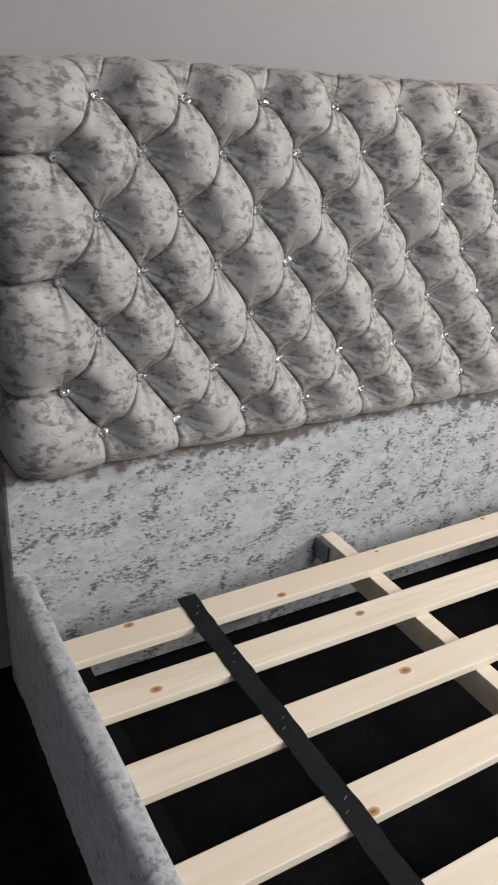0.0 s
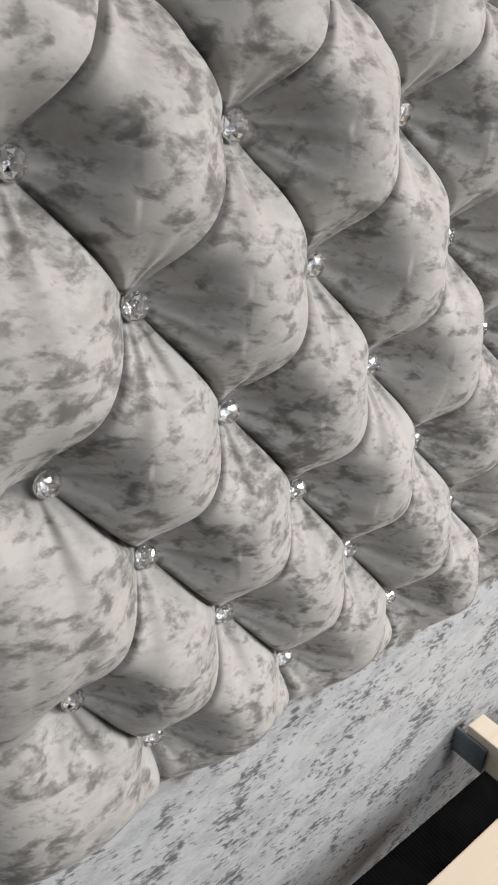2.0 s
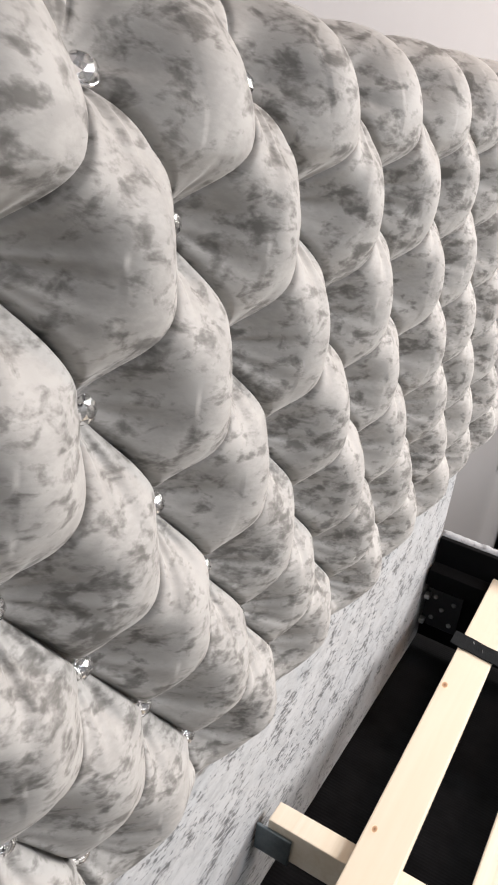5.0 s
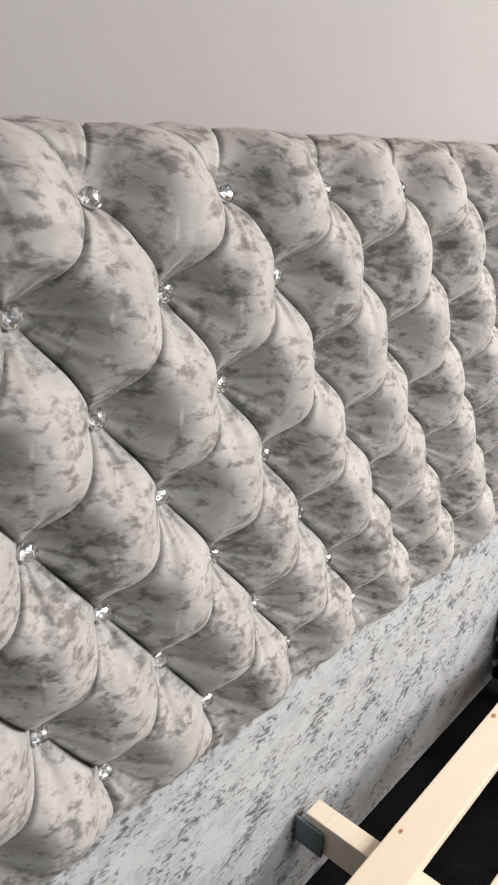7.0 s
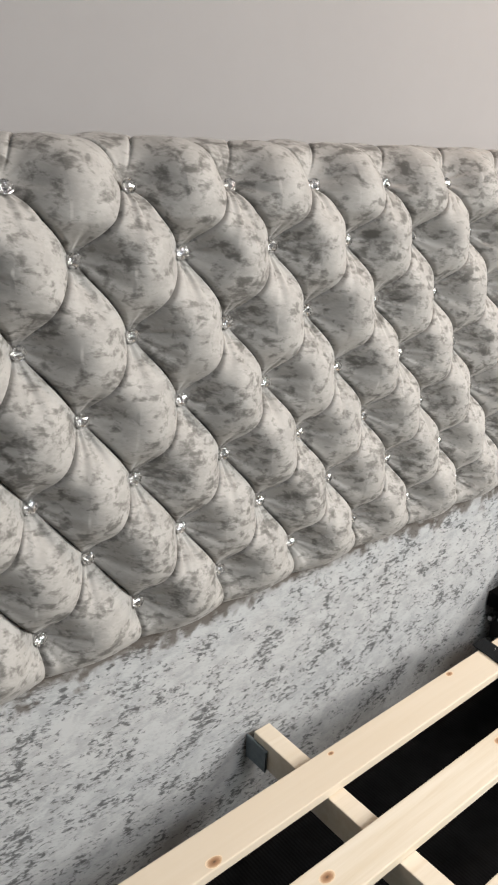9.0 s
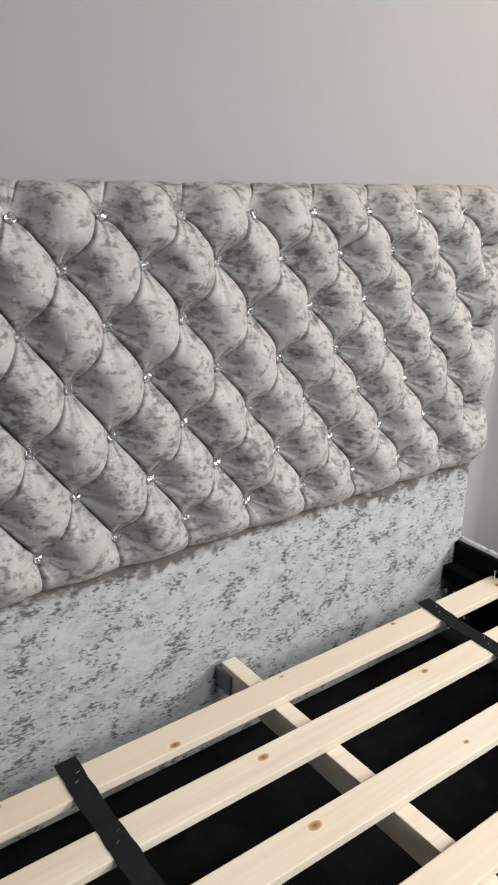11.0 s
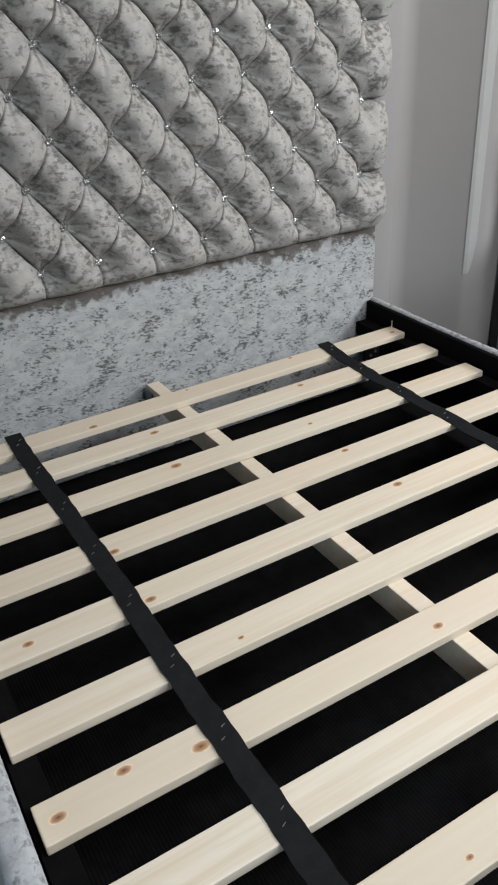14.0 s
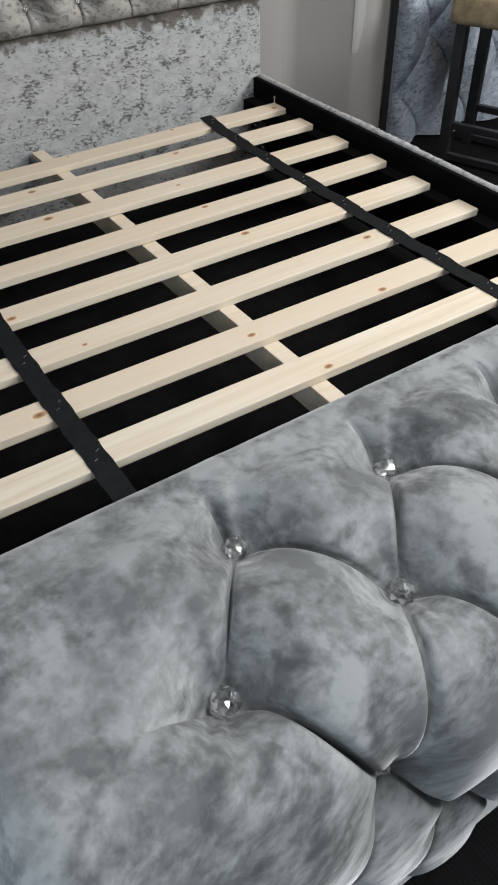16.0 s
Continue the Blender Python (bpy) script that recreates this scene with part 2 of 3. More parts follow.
def pier():
    """A splayed plaster return that steps forward beside the bed, with a rounded outer corner."""
    bm = bmesh.new()
    pts = [(0.985, 0.25), (0.985, WALL_Y + 0.001), (1.005, WALL_Y - 0.002), (1.03, WALL_Y - 0.009), (1.05, WALL_Y - 0.022), (1.178, -0.004), (1.186, -0.013), (1.197, -0.021), (1.240, -0.040), (1.252, -0.044), (1.27, -0.046), (5.2, -0.055), (5.2, 0.25)]
    lo = [bm.verts.new((x, y, 0)) for x, y in pts]
    hi = [bm.verts.new((x, y, HIGH)) for x, y in pts]
    for k in range(len(pts)):
        j = (k + 1) % len(pts)
        bm.faces.new((lo[k], lo[j], hi[j], hi[k]))
    bm.faces.new(lo[::-1])
    bm.faces.new(hi)
    bmesh.ops.recalc_face_normals(bm, faces=bm.faces[:])
    for f in bm.faces:
        f.smooth = True
    for e in bm.edges:
        e.smooth = e.calc_face_angle(0) < 0.7
    return bm


pier_wall = structure("wall_pier", pier(), WALL_WARM, "grey satin painted plaster pier beside the bed")


def pale_strip():
    """A pale strip down the pier's corner that tapers to a rounded end."""
    bm = bmesh.new()
    rows = []
    for z in (0.335, 0.345, 0.365, 0.40, 0.46, 0.9, HIGH - 0.004):
        wide = min(1.0, 0.12 + math.sqrt(max(0, z - 0.335) / 0.125) * 0.88)
        line = [(1.187, -0.0138), (1.197, -0.0210), (1.197 + 0.025 * wide, -0.0210 - 0.0110 * wide)]
        rows.append([bm.verts.new((x - 0.0010 * out, y - 0.0020 * out, z)) for out in (0.2, 1.0) for x, y in (line if out == 1.0 else line[::-1])])
    for a, b in zip(rows, rows[1:]):
        for i in range(6):
            j = (i + 1) % 6
            bm.faces.new((a[i], a[j], b[j], b[i]))
    bm.faces.new(rows[0])
    bm.faces.new(rows[-1][::-1])
    bmesh.ops.recalc_face_normals(bm, faces=bm.faces[:])
    return bm


part("pale_strip", pale_strip(), PALE_STRIP, pier_wall, "pale strip along the corner")

# ---- bed ----
CX = 0.69            # first button column to the bed's middle
P, Q = 0.157, 0.1025  # button pitch along the row, and from row to row
ZB = 1.15            # height of the second button row
SLAT_Z = 0.277       # top of the slats
RAIL_Z = 0.326       # top of the side rails

bed = empty("bed", "grey crushed velvet bed frame with tufted headboard and bare slats", "bed")


def roll(w, flat0, flat1, r0, r1):
    """Arc length to place along, place back and turn, for a strip that is flat from flat0 to flat1 and rolls back at both ends."""
    pos, back, ang = w.copy(), np.zeros_like(w), np.zeros_like(w)
    for side, edge, r in ((-1, flat0, r0), (1, flat1, r1)):
        over = (w - edge) * side
        m = over > 0
        a = np.clip(over / r, 0, math.pi / 2)
        rest = np.maximum(over - r * math.pi / 2, 0)
        pos[m] = (edge + side * r * np.sin(a))[m]
        back[m] = (r * (1 - np.cos(a)) + rest)[m]
        ang[m] = (side * a)[m]
    return pos, back, ang


def tuft_height(c, r, high, crease, e, pitch, rise, over=0.0, funnel=0.031, groove=0.45, steep=1.05, lean=0.0):
    """Height of deep-buttoned cushions over the plane: c and r count half columns and rows; buttons where both are even or both odd. lean makes the pits wider towards +x."""
    al, be = (c + r) / 2, (c - r) / 2
    s, t = np.abs(np.sin(np.pi * al)), np.abs(np.sin(np.pi * be))
    s, t = np.maximum(s, 1e-9), np.maximum(t, 1e-9)
    k1, k2 = np.floor(al + 1e-6), np.floor(be + 1e-6)
    vary = 1 + 0.10 * np.sin(k1 * 12.9 + k2 * 78.2) + 0.05 * np.sin(k1 * 5.3 - k2 * 3.1)
    m = s * t
    pit = np.ones_like(m)
    for da in (0, 1):
        for db in (0, 1):
            ga, gb = al - np.floor(al) - da, be - np.floor(be) - db
            gap = np.hypot((ga + gb) * pitch / 2, (ga - gb) * rise)
            wide = funnel * (1 + lean * (ga + gb) * pitch / 2 / (gap + 0.006) * np.exp(-(gap / 0.04) ** 2))
            gap = np.hypot(gap, over)
            pit *= 1 - np.exp(-((np.maximum(gap - 0.004, 0) + 0.001) / wide) ** steep)
    # the folds that fall to the right are deep, those that fall to the left are shallow
    d = (high - crease) * vary
    h = (high * (0.4 + 0.6 * vary) - d * (1 - t ** e) - 0.5 * d * (1 - s ** e)) * pit
    wide = pitch * rise * 2 / math.hypot(pitch / 2, rise)
    la, lb = np.minimum(al - np.floor(al), np.ceil(al) - al) * wide, np.minimum(be - np.floor(be), np.ceil(be) - be) * wide
    h -= groove * h * np.maximum(np.exp(-(lb / 0.0031) ** 1.2), 0.6 * np.exp(-(la / 0.0031) ** 1.2))
    return h, m


def grid_mesh(name, pos, diag, material, parent, label):
    """A smooth sheet over a grid of places; diag says along which diagonal each square is split."""
    nz, nx, _ = pos.shape
    idx = np.arange(nz * nx).reshape(nz, nx)
    a, b, c, d = idx[:-1, :-1].ravel(), idx[:-1, 1:].ravel(), idx[1:, 1:].ravel(), idx[1:, :-1].ravel()
    dg = diag.ravel()
    t1 = np.where(dg[:, None], np.stack([a, b, c], 1), np.stack([a, b, d], 1))
    t2 = np.where(dg[:, None], np.stack([a, c, d], 1), np.stack([b, c, d], 1))
    tris = np.concatenate([t1, t2])
    mesh = bpy.data.meshes.new(name)
    mesh.from_pydata(pos.reshape(-1, 3).tolist(), [], tris.tolist())
    mesh.polygons.foreach_set("use_smooth", [True] * len(mesh.polygons))
    mesh.materials.append(material)
    mesh.update()
    ob = new(name, mesh)
    ob.parent = parent
    if label:
        ob["label"] = label
    return ob


def folds(x, z, bx, bz, seed, reach=0.042, turn=0.0, deep=0.0033):
    """Pull folds that fan out below a button."""
    dx, dz = x - bx, bz - z
    dx, dz = dx * math.cos(turn) - dz * math.sin(turn), dx * math.sin(turn) + dz * math.cos(turn)
    d, phi = np.hypot(dx, dz), np.arctan2(dx, np.maximum(dz, 1e-6))
    k = 8.5 + 2.5 * math.sin(seed * 3.7)
    wave = np.cos(phi * k + seed) + 0.5 * np.cos(phi * k * 1.9 + seed * 2.3)
    return deep * wave * np.exp(-(phi / 0.55) ** 4) * np.clip(d / 0.012, 0, 1) * np.exp(-np.maximum(d - 0.012, 0) / reach) * (dz > 0)


def headboard():
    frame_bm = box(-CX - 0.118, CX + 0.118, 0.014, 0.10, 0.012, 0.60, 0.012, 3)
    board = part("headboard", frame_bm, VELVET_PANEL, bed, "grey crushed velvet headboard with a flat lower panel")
    n = 48
    dx, dz = P / 2 / n, Q / n
    wx = np.arange(round(-0.165 / dx), round((18 * P / 2 + 0.165) / dx) + 1) * dx
    wz = np.arange(round(-0.585 / dz), round(0.225 / dz) + 1) * dz
    X, Z = np.meshgrid(wx, wz)
    low = 0.011 * np.exp(-np.maximum(X, 0) / 0.06)
    c, r = np.clip(X / (P / 2), 0, 18), np.minimum(-Z / Q, 5)
    h, m = tuft_height(c, r, 0.067, 0.037, 0.85, P, Q, np.maximum(0, np.maximum(np.maximum(-X, X - 9 * P), -Z - 5 * Q)), 0.033, 0.72, 1.35, 0.6)
    out = np.maximum(-X, X - 9 * P) / 0.05
    above = (Z - Q) / 0.06
    for edge, most in ((out, 0.004), (above, 0.008)):
        h += most * (1 - m ** 0.5) * np.clip(edge, 0, 1) ** 1.2
    px, bx, ax = roll(X, -0.040, 9 * P + 0.040, 0.032, 0.032)
    pz, bz, az = roll(np.where(Z > 0, Z * 0.86, Z), -0.700, 0.050, 0.022, 0.050)
    # the lower edge is drawn in to a straight seam
    seam = np.clip((-Z - 5 * Q) / (0.582 - 5 * Q), 0, 1)
    h = h * np.sqrt(1 - seam ** 2.4)
    fade = np.cos(np.clip(np.abs(ax), 0, 1.5)) * 0.35 + 0.65
    fade *= np.where(az < 0, np.cos(az) * 0.6 + 0.4, np.cos(az) * 0.15 + 0.85)
    for row in range(-1, 6):
        for i in range(10 if row % 2 == 0 else 9):
            u, w = (i + 0.5 * (row % 2)) * P, -row * Q
            k = (np.abs(wx - u) < 0.06)
            kk = (wz < w + 0.08) & (wz > w - 0.16)
            sub = np.ix_(kk, k)
            fan = folds(X[sub], Z[sub], u, w, row * 2.1 + i * 1.37)
            for turn, reach, deep in ((1.4, 0.036, 0.0030), (-1.7, 0.022, 0.0018), (2.9, 0.024, 0.0022)):
                fan = fan + folds(X[sub], Z[sub], u, w, row + i * 2.3 + turn, reach, turn, deep)
            h[sub] += fan * np.clip(h[sub] / 0.02, 0, 1)
    for far in (np.maximum(-X, X - 9 * P) - 0.018, -Z - 5 * Q - 0.008):
        f = np.clip(far / 0.04, 0, 1)
        f = 0.5 * f * f * (3 - 2 * f)
        h = h * (1 - f) + 0.043 * f * np.sqrt(1 - seam ** 2.4)
    along = np.abs(r / 2 - np.round(r / 2)) * 2 * Q
    h -= 0.016 * np.exp(-(along / 0.0045) ** 1.3) * np.clip(np.maximum(-X, X - 9 * P) / 0.02, 0, 1)
    along = np.abs((c - 1) / 2 - np.round((c - 1) / 2)) * P
    h -= 0.014 * np.exp(-(along / 0.0045) ** 1.3) * np.clip((-Z - 5 * Q) / 0.02, 0, 1) * (1 - seam)
    f = np.clip((Z - 0.085) / 0.06, 0, 1)
    f = 0.6 * f * f * (3 - 2 * f)
    h = h * (1 - f) + 0.046 * f
    h *= fade
    nx, ny, nz = np.sin(ax) * np.cos(az), -np.cos(ax) * np.cos(az), np.sin(az)
    h = np.where(bx + bz > 0.075, h * 0.3, h)
    pos = np.stack([px - CX + nx * h, 0.014 + bx + bz + ny * h, ZB + pz - low + nz * h - 0.05 * h * (1 - np.abs(nz)) * np.clip(m * 3, 0, 1)], 2)
    pos[..., 1] = np.minimum(pos[..., 1], 0.098)
    cm, rm = (c[:-1, :-1] + c[1:, 1:]) / 2, (r[:-1, :-1] + r[1:, 1:]) / 2
    par = ((np.floor(cm) + np.floor(rm)) % 2) == 0
    grid_mesh("tufted_cushion", pos, par == False, VELVET_TUFT, board, "deep-buttoned grey crushed velvet cushion")
    part("back_board", box(-CX - 0.085, CX + 0.085 + 0.03, 0.062, 0.096, 0.595, ZB + 0.10), VELVET_TUFT, board)
    return board


def crystal_bm():
    """A cut crystal: a table, a crown of facets and a girdle."""
    bm = bmesh.new()
    rings = []
    n = 8
    for rad, z, off in ((0.0052, 0.0078, 0.0), (0.0092, 0.0056, 0.5), (0.0114, 0.0010, 0.0), (0.0112, -0.0006, 0.5)):
        rings.append([bm.verts.new((rad * math.cos((k + off) * 2 * math.pi / n), rad * math.sin((k + off) * 2 * math.pi / n), z)) for k in range(n)])
    bm.faces.new(rings[0])
    for step in range(3):
        hi, lo = rings[step], rings[step + 1]
        for k in range(n):
            j = (k + 1) % n
            if step % 2 == 0:
                bm.faces.new((lo[k], hi[j], hi[k]))
                bm.faces.new((lo[k], lo[j], hi[j]))
            else:
                bm.faces.new((lo[k], lo[j], hi[k]))
                bm.faces.new((lo[j], hi[j], hi[k]))
    tip = bm.verts.new((0, 0, -0.0078))
    for k in range(n):
        bm.faces.new((rings[3][(k + 1) % n], rings[3][k], tip))
    bmesh.ops.recalc_face_normals(bm, faces=bm.faces[:])
    return bm


def cup_bm():
    """The silver rim that holds the crystal."""
    bm = bmesh.new()
    loops = []
    for k in range(20):
        a = k * math.pi / 10
        loops.append([bm.verts.new((r * math.cos(a), r * math.sin(a), z)) for r, z in ((0.0115, 0.0001), (0.0121, -0.0006), (0.0120, -0.0022), (0.0115, -0.0022))])
    for k in range(20):
        a, b = loops[k], loops[(k + 1) % 20]
        for q in range(4):
            bm.faces.new((a[q], b[q], b[(q + 1) % 4], a[(q + 1) % 4]))
    bmesh.ops.recalc_face_normals(bm, faces=bm.faces[:])
    return bm


BUTTON = []


def button(parent, m):
    """A crystal in a silver cup, facing along m's z."""
    if not BUTTON:
        for name, bm, mat in (("crystal_button", crystal_bm(), CRYSTAL), ("cup", cup_bm(), SILVER)):
            mesh = bpy.data.meshes.new(name)
            bm.to_mesh(mesh)
            bm.free()
            mesh.materials.append(mat)
            BUTTON.append(mesh)
        both = bmesh.new()
        for k, mesh in enumerate(BUTTON):
            first = len(both.faces)
            both.from_mesh(mesh)
            both.faces.ensure_lookup_table()
            for f in both.faces[first:]:
                f.material_index = 1 if k or f.calc_center_median().z < -0.0008 or (f.index * 7 + 3) % 5 < 2 else 0
        mesh = bpy.data.meshes.new("crystal_button")
        both.to_mesh(mesh)
        both.free()
        mesh.materials.append(CRYSTAL)
        mesh.materials.append(SILVER)
        BUTTON.append(mesh)
    ob = new("crystal_button", BUTTON[2])
    ob.parent = parent
    ob.matrix_basis = m
    return ob


board = headboard()
rng = random.Random(4)
for row in range(-1, 6):
    for i in range(10 if row % 2 == 0 else 9):
        w = -row * Q
        p_, b_, a_ = roll(np.array([w * (0.86 if w > 0 else 1)]), -0.700, 0.050, 0.022, 0.050)
        u = (i + 0.5 * (row % 2)) * P
        button(board, pose(u + 0.006 * (u == 0) - CX, (0.005 if row >= 0 else -0.006) + b_[0], ZB + p_[0] - 0.011 * math.exp(-u / 0.06), 90 - math.degrees(a_[0]) + rng.uniform(-12, 4), rng.uniform(-14, 14), 0) @ pose(0, 0, 0, 0, 0, rng.uniform(0, 45)) @ Matrix.Scale(0.87, 4))


def skew(y):
    """How far the frame runs off square towards the foot."""
    return 0.022 * y


def bar(x0, x1, y0, y1, z0, z1, bevel, name, material, parent, label=""):
    """A long bar from head to foot whose x follows the frame's slight skew."""
    bm = box(x0, x1, y0, y1, z0, z1, bevel)
    for v in bm.verts:
        v.co.x += -0.002 * v.co.y
    return part(name, bm, material, parent, label)


def side_rail(side):
    """An upholstered rail: padded velvet outside and over the top, black lining inside, and a ledger for the slats."""
    bm = bmesh.new()
    inner, outer = (0.786, 0.808) if side > 0 else (0.767, 0.809)
    high = RAIL_Z if side > 0 else RAIL_Z + 0.020
    prof = [(inner + 0.002, 0.035), (inner + 0.002, high - 0.012), (inner + 0.006, high - 0.003), (inner + 0.014, high)]
    for k in range(1, 8):
        a = radians(90 - 90 * k / 7)
        rad = 0.008 if side > 0 else 0.018
        prof.append((outer + 0.004 - rad + rad * math.cos(a), high - rad + rad * math.sin(a)))
    prof += [(outer + 0.010, 0.22), (outer + 0.011, 0.12), (outer + 0.004, 0.05), (outer - 0.004, 0.035)]
    ys = np.linspace(0.012, -1.93, 240)
    fuzz = random.Random(7)
    rings = []
    for y in ys:
        k = skew(y) if side > 0 else 0.006 * y
        wob = 0.002 * math.sin(y * 9 + side)
        lift = fuzz.uniform(-0.0011, 0.0011)
        rings.append([bm.verts.new((side * (x + (wob + lift if x > inner + 0.02 else 0)) + k, y, z + wob * 0.4 + (lift if z > high - 0.02 else 0))) for x, z in prof])
    for a, b in zip(rings, rings[1:]):
        for i in range(len(prof)):
            j = (i + 1) % len(prof)
            bm.faces.new((a[i], a[j], b[j], b[i]))
    bm.faces.new(rings[0])
    bm.faces.new(rings[-1][::-1])
    bmesh.ops.recalc_face_normals(bm, faces=bm.faces[:])
    rail = part("side_rail", bm, VELVET_RAIL, bed, "padded grey velvet side rail", smooth=True)
    x0, x1 = sorted((side * (0.773 if side > 0 else inner - 0.003), side * (inner + 0.0015)))
    l0, l1 = sorted((side * ((0.776 if side > 0 else inner) - 0.046), side * ((0.776 if side > 0 else inner) - 0.0035)))
    for name, a, b, z0, z1, mat in (("lining", x0, x1, 0.04, SLAT_Z - 0.03 if side < 0 else high - 0.005, LINING), ("ledger", l0, l1, SLAT_Z - 0.062, SLAT_Z - 0.0200, LINING)):
        bm = box(a, b, -1.925, -0.15 if side < 0 and name == "ledger" else 0.010, z0, z1, 0.001, 1)
        for v in bm.verts:
            v.co.x += skew(v.co.y) if side > 0 else 0.006 * v.co.y
        part(name, bm, mat, rail)
    return rail


for side in (-1, 1):
    side_rail(side)

# front edges of the slats at the left and right end
SLATS = [(-0.206, -0.197), (-0.356, -0.364), (-0.531, -0.546), (-0.719, -0.722), (-0.894, -0.904), (-1.069, -1.082), (-1.234, -1.254), (-1.391, -1.418), (-1.552, -1.579), (-1.714, -1.744)]
# knots: slat, place along, place across from the front edge, half length
KNOTS = [(0, -0.622, 0.060, 0.012), (0, -0.292, 0.012, 0.012), (0, 0.006, 0.057, 0.006), (0, 0.360, 0.06, 0.008), (0, 0.733, 0.027, 0.010), (1, -0.643, 0.026, 0.012), (1, -0.174, 0.044, 0.012), (1, 0.278, 0.049, 0.010),
         (2, -0.200, 0.045, 0.014), (2, 0.17, 0.03, 0.007), (3, -0.450, 0.011, 0.012), (3, 0.161, 0.055, 0.010), (4, -0.670, 0.035, 0.010), (4, -0.447, 0.020, 0.011), (4, 0.167, 0.054, 0.012), (5, -0.358, 0.021, 0.006), (5, 0.399, 0.045, 0.012),
         (6, -0.735, 0.034, 0.011), (6, -0.631, 0.054, 0.011), (6, -0.519, 0.030, 0.013), (6, -0.064, 0.026, 0.010), (6, 0.271, 0.011, 0.011), (7, -0.002, 0.014, 0.010), (8, -0.745, 0.018, 0.015), (8, -0.316, 0.022, 0.006), (9, -0.545, 0.048, 0.015)]


def slat(k, left, right):
    end = 0.768 + skew((left + right) / 2) - 0.012 * (k > 0)
    bm = box(-0.7625, end, 0.001, 0.070, SLAT_Z - 0.019, SLAT_Z, 0.0025, 2)
    for v in bm.verts:
        f = (v.co.x + 0.7625) / (end + 0.7625)
        v.co.y += left + (right - left) * f
        v.co.z += 0.0015 * math.sin(f * 5 + k)
    ob = part("slat", bm, PINE, bed, "planed pine slat with brown knots")
    for j, x, y, half in KNOTS:
        if j != k:
            continue
        f = (x + 0.7625) / (end + 0.7625)
        bm = bmesh.new()
        ring = []
        for q in range(14):
            a = q * math.pi / 7
            w = 1.28 + 0.07 * math.sin(3 * a + x * 40)
            ring.append(bm.verts.new((x + half * w * math.cos(a), left + (right - left) * f + y + half * 0.62 * w * math.sin(a), SLAT_Z + 0.0015 * (math.sin(k) * (1 - f) + math.sin(5 + k) * f) + 0.0004)))
        bm.faces.new(ring)
        part("knot", bm, KNOT, ob)
    return ob


for k, (a, b) in enumerate(SLATS):
    slat(k, a, b)

beam = bar(-0.055, -0.017, -1.92, -0.004, SLAT_Z - 0.082, SLAT_Z - 0.020, 0.002, "centre_beam", PINE, bed, "pine centre beam under the slats")
part("bracket", box(-0.0605, -0.0555, -0.046, 0.012, SLAT_Z - 0.087, SLAT_Z - 0.035, 0.001, 1), DARK_STEEL, beam, "dark zinc angle bracket")


corner = part("corner_bracket", box(0.7625, 0.7665, -0.078, 0.008, 0.085, 0.19, 0.001, 1), BLACK_METAL, bed, "black steel corner bracket bolted to the rail")
for k, (yy, zz) in enumerate(((-0.015, 0.17), (-0.06, 0.165), (-0.035, 0.14), (-0.015, 0.11), (-0.06, 0.105))):
    bolt = bmesh.new()
    bmesh.ops.create_cone(bolt, cap_ends=True, segments=12, radius1=0.006, radius2=0.004, depth=0.004, matrix=pose(0.7605, yy, zz, 0, -90, 0))
    part("bolt", bolt, STEEL, corner)
for z in (0.100, 0.172):
    part("tab", box(0.744, 0.762, -0.004, 0.0085, z - 0.006, z + 0.006, 0.001, 1), STEEL, corner, "bright steel hook tab")

screw = bmesh.new()
bmesh.ops.create_cone(screw, cap_ends=True, segments=10, radius1=0.0016, radius2=0.0016, depth=0.022, matrix=pose(0.752, -0.145, SLAT_Z + 0.0105))
bmesh.ops.create_cone(screw, cap_ends=True, segments=12, radius1=0.0018, radius2=0.0042, depth=0.003, matrix=pose(0.752, -0.145, SLAT_Z + 0.0225))
part("screw", screw, STEEL, bed, "bright screw standing proud of the first slat")


def strap(x, tilt, half):
    """A webbing strap stapled over the slats, sagging a little between them."""
    bm = bmesh.new()
    rows = []
    ys = np.linspace(-0.112, -1.90, 240)
    for y in ys:
        sag = 0.0
        for (a, b), (c, d) in zip(SLATS, SLATS[1:]):
            top, low = a, c + 0.070
            if low < y < top:
                f = (top - y) / (top - low)
                sag = -0.0035 * math.sin(math.pi * f)
        cx = x + tilt * math.exp(y / 0.25) + 0.003 * math.sin(y * 7) - 0.02 * max(0, -1.25 - y)
        left, right = half + 0.0007 * math.sin(y * 47 + x) + 0.0006 * math.sin(y * 131), half + 0.0007 * math.sin(y * 53 + 2 + x) + 0.0006 * math.sin(y * 117)
        rows.append([bm.verts.new((cx + dx, y, SLAT_Z + dz + sag)) for dx, dz in ((-left, 0.0006), (-left, 0.003), (right, 0.003), (right, 0.0006))])
    for a, b in zip(rows, rows[1:]):
        for i in range(4):
            bm.faces.new((a[i], a[(i + 1) % 4], b[(i + 1) % 4], b[i]))
    bm.faces.new(rows[0])
    bm.faces.new(rows[-1][::-1])
    bmesh.ops.recalc_face_normals(bm, faces=bm.faces[:])
    ob = part("strap", bm, WEBBING, bed, "black webbing strap stapled over the slats")
    for a, b in SLATS:
        for off in (-0.006, 0.008):
            yy = (a + b) / 2 + 0.037 + off * 1.5
            st = box(-0.004, 0.004, -0.0004, 0.0004, SLAT_Z + 0.0032, SLAT_Z + 0.0042)
            bmesh.ops.transform(st, matrix=pose(x + tilt * math.exp(yy / 0.25) + off * 0.8, yy, 0, 0, 0, 25), verts=st.verts)
            part("staple", st, STEEL, ob)
    return ob


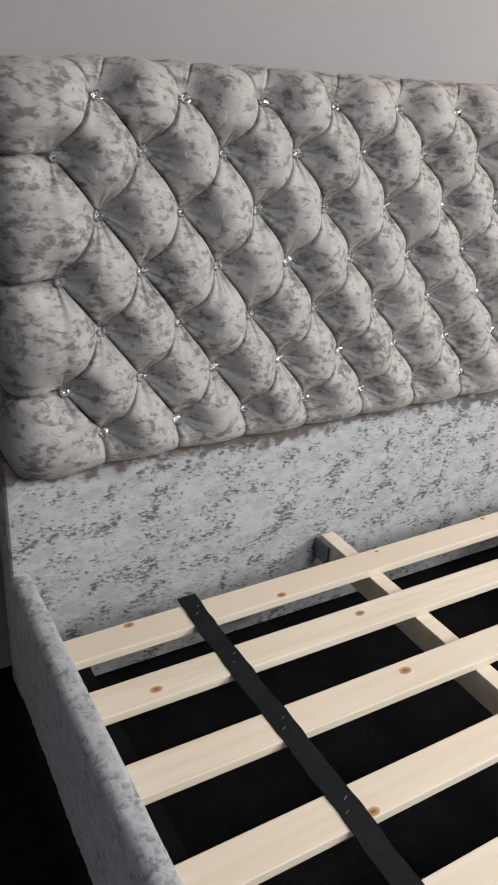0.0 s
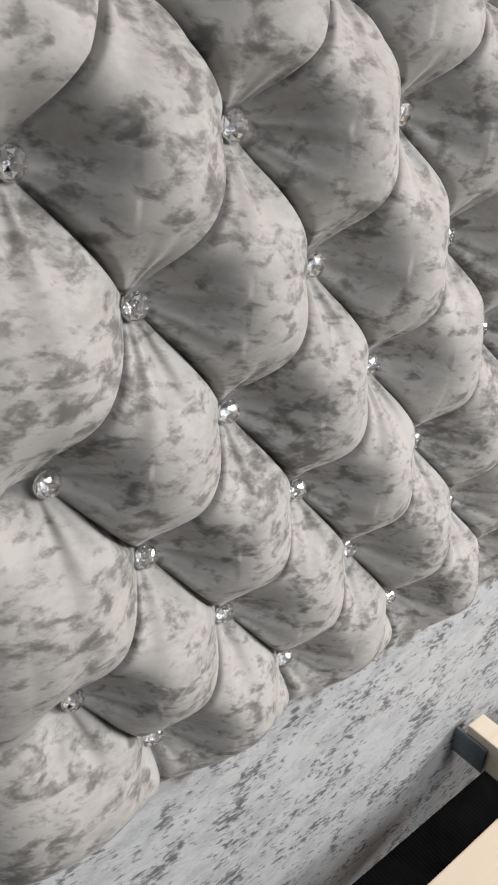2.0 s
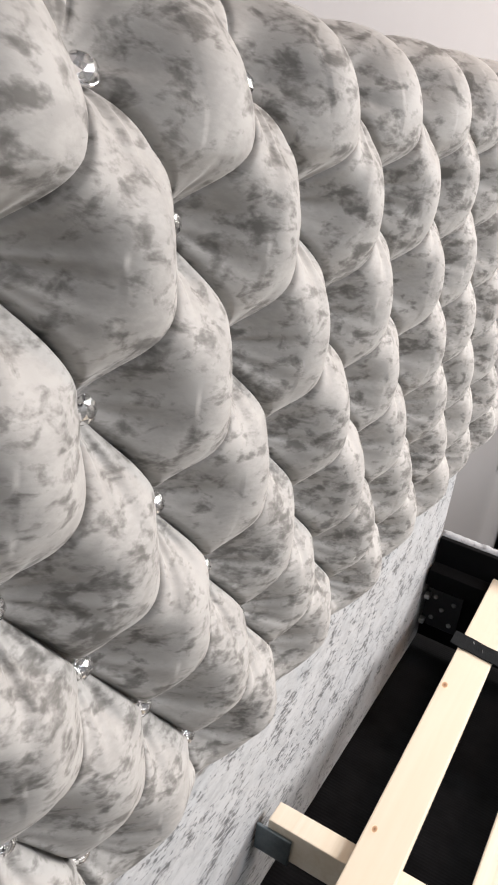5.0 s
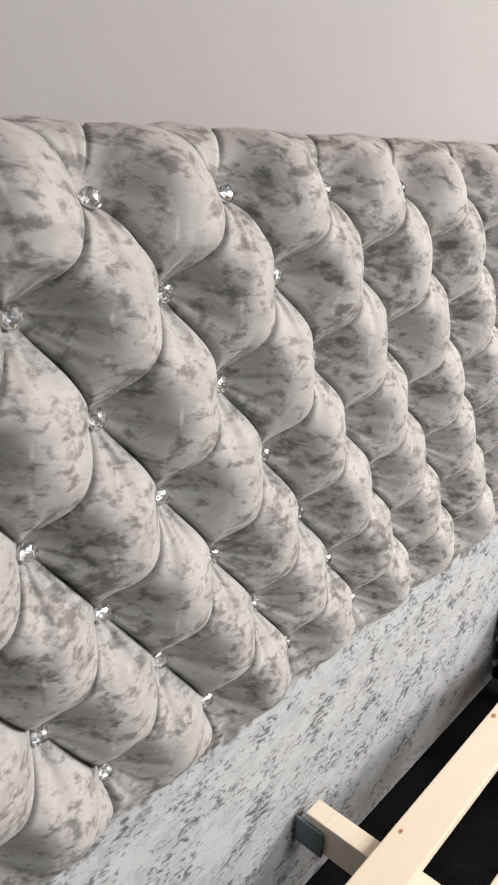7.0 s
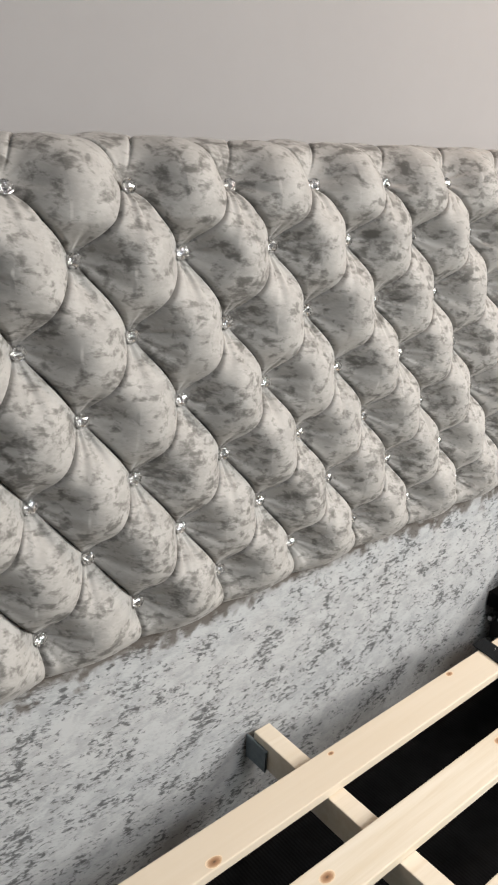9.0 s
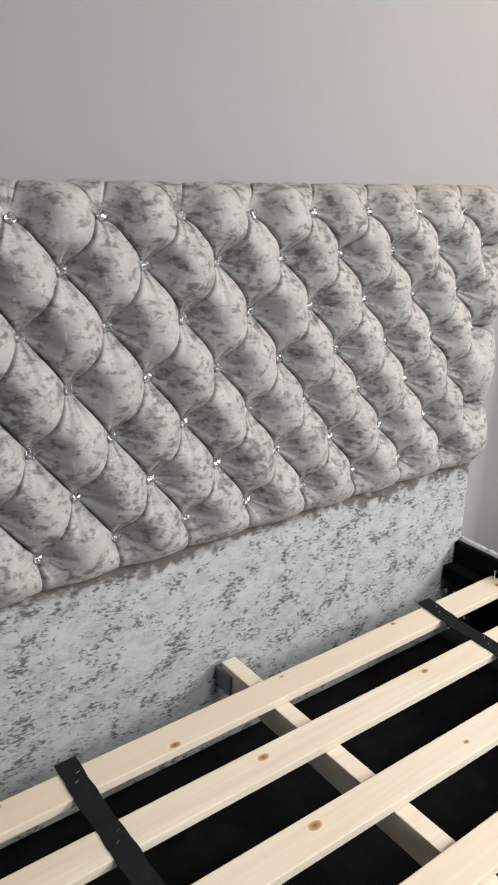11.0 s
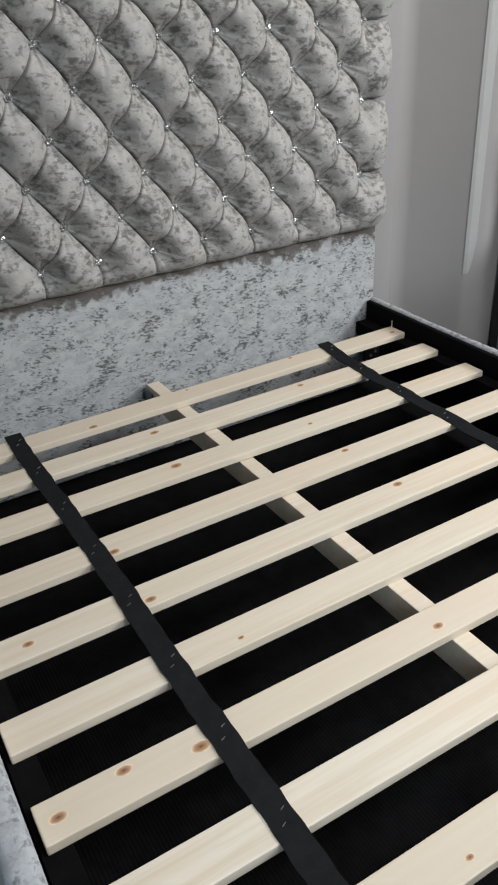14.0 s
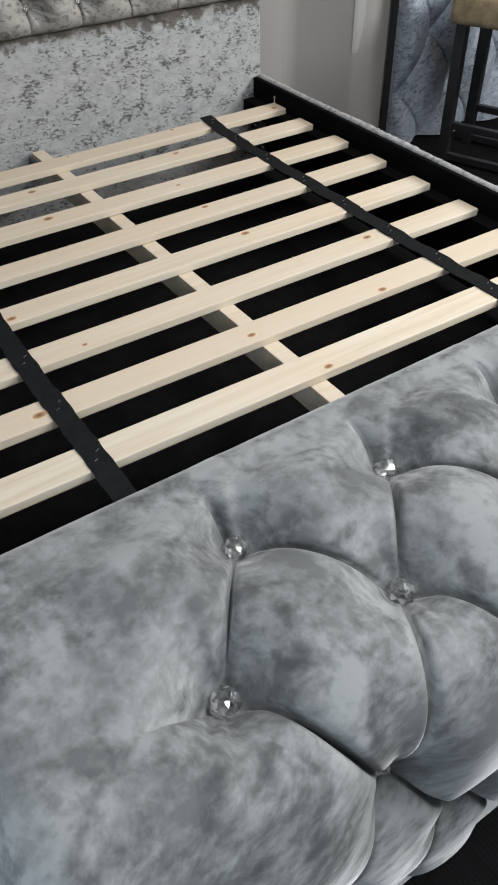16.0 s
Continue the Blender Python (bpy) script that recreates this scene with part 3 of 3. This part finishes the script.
strap(-0.482, 0.006, 0.021)
strap(0.466, 0.06, 0.021)


def footboard():
    """A thick footboard, deep-buttoned over its top and front."""
    y_in, top = -1.930, 0.757
    body = part("footboard", box(-CX - 0.095, CX + 0.05, -2.11, y_in - 0.012, 0.03, 0.69, 0.02, 3), VELVET_RAIL, bed, "thick grey velvet footboard")
    n = 24
    p, q = 0.134, 0.090
    dx, dz = p / 2 / n, q / n
    wx = np.arange(round(-0.14 / dx), round((11 * p + 0.16) / dx) + 1) * dx
    wz = np.arange(round(-0.36 / dz), round(0.18 / dz) + 1) * dz
    X, Z = np.meshgrid(wx, wz)
    c, r = np.clip(X / (p / 2), 1, 21), np.maximum(-Z / q, 0)
    h, m = tuft_height(c, r, 0.034, 0.027, 0.5, p, q, np.maximum(0, np.maximum(np.maximum(p / 2 - X, X - 10.5 * p), Z)), 0.022, 0.62, 1.5)
    px, bx, ax = roll(X, -0.035, 11 * p + 0.005, 0.014, 0.03)
    # along the profile: 0 at the inner button row on top, minus towards and down the front
    pz, bz, az = roll(Z, -0.110, 0.064, 0.045, 0.008)
    f = np.clip((Z - 0.008) / 0.045, 0, 1)
    f = f * f * (3 - 2 * f)
    pleat = np.abs(c / 2 - np.round(c / 2)) * p
    h -= 0.010 * np.exp(-(pleat / 0.005) ** 1.3) * np.clip(Z / 0.012, 0, 1) * np.clip((0.05 - Z) / 0.04, 0, 1)
    calm = np.clip((p / 2 - 0.012 - X) / 0.05, 0, 1)
    calm = calm * calm * (3 - 2 * calm)
    h = h * (1 - calm) + 0.028 * calm
    h = (h * (1 - f) + 0.021 * f) * np.clip((0.080 - Z) / 0.016, 0, 1) ** 0.5
    for row in range(0, 3):
        for i in range(1 - row % 2, 11):
            for turn, deep in ((2.6, 0.0028), (-0.6, 0.0022), (0.9, 0.0012)):
                bx_, bz_ = (i + 0.5 * (row % 2)) * p, -row * q
                h += folds(X, Z, bx_, bz_, row + i * 1.7 + turn, 0.022, turn, deep) * (np.hypot(X - bx_, Z - bz_) < 0.09)
    nx, ny, nz = np.sin(ax) * np.cos(az), np.sin(az), np.cos(ax) * np.cos(az)
    pos = np.stack([px - 0.738 + nx * h, -2.008 + pz + ny * h, top - bx - bz + nz * h], 2)
    cm, rm = (c[:-1, :-1] + c[1:, 1:]) / 2, (r[:-1, :-1] + r[1:, 1:]) / 2
    par = ((np.floor(cm) + np.floor(rm)) % 2) == 0
    grid_mesh("tufted_cushion", pos, par == False, VELVET_FOOT, body, "deep-buttoned velvet cushion over the footboard")
    for row in range(0, 3):
        for i in range(1 - row % 2, 11):
            w = np.array([-row * q])
            p_, b_, a_ = roll(w, -0.110, 0.055, 0.045, 0.012)
            button(body, pose((i + 0.5 * (row % 2)) * p - 0.738, -2.008 + p_[0], top - b_[0] + 0.005, math.degrees(a_[0]), 0, 0) @ pose(0, 0, 0, rng.uniform(-8, 8), rng.uniform(-8, 8), rng.uniform(0, 45)) @ Matrix.Scale(0.86, 4))
    return body


footboard()

# ---- things beyond the bed ----


def leaning_headboard():
    """A second, blue-grey tufted panel that stands turned against the wall, with a glossy dark edge."""
    thing = empty("spare_headboard", "blue-grey crushed velvet tufted headboard standing against the wall", "headboard")
    p, q, n = 0.26, 0.19, 34
    dx, dz = p / 2 / n, q / n
    wx, wz = np.arange(0, round(0.95 / dx) + 1) * dx, np.arange(0, round(1.03 / dz) + 1) * dz
    X, Z = np.meshgrid(wx, wz)
    c, r = (X - 0.018) / (p / 2), (Z - 0.19) / q
    h, m = tuft_height(c, r, 0.060, 0.024, 0.75, p, q, 0.0, 0.03, 0.85)
    h *= np.sqrt(1 - np.clip(1 - X / 0.035, 0, 1) ** 2)
    pos = np.stack([0.0005 + X, -0.014 - h, 0.01 + Z], 2)
    cm, rm = (c[:-1, :-1] + c[1:, 1:]) / 2, (r[:-1, :-1] + r[1:, 1:]) / 2
    par = ((np.floor(cm) + np.floor(rm)) % 2) == 0
    grid_mesh("tufted_cushion", pos, par == False, VELVET_BLUE, thing, "")
    part("edge_board", box(0.0055, 0.012, 0.0085, 0.045, 0.0, 1.055, 0.003), BLACK_METAL, thing, "glossy black edge board")
    part("edge_wrap", box(0.003, 0.0122, -0.022, 0.008, 0.004, 1.046, 0.004), VELVET_BLUE, thing)
    part("backing", box(0.0125, 0.985, -0.012, 0.045, 0.0, 1.05, 0.003), LINING, thing)
    thing.matrix_basis = pose(1.312, -0.105, 0)
    return thing


leaning_headboard()


def stool():
    """A narrow black metal stool with a patterned brown seat."""
    thing = empty("stool", "narrow black metal stool with a patterned brown seat", "stool")
    w, d = 0.40, 0.22
    for a in (0, 1):
        for b in (0, 1):
            part("leg", box(a * w, a * w + 0.036, -b * d - 0.036, -b * d, 0, 0.465, 0.002), BLACK_METAL, thing)
    for z in (0.008, 0.12):
        for b in (0, 1):
            part("rail", box(0.0365, w - 0.0005, -b * d - 0.028, -b * d - 0.006, z, z + 0.024, 0.002), BLACK_METAL, thing)
    part("seat", box(-0.02, w + 0.054, -d - 0.06, 0.012, 0.4655, 0.56, 0.02, 3), GOLD_FABRIC, thing, "brown and gold woven seat", True)
    thing.matrix_basis = pose(1.61, -0.24, 0, 0, 0, -70)
    return thing


stool()
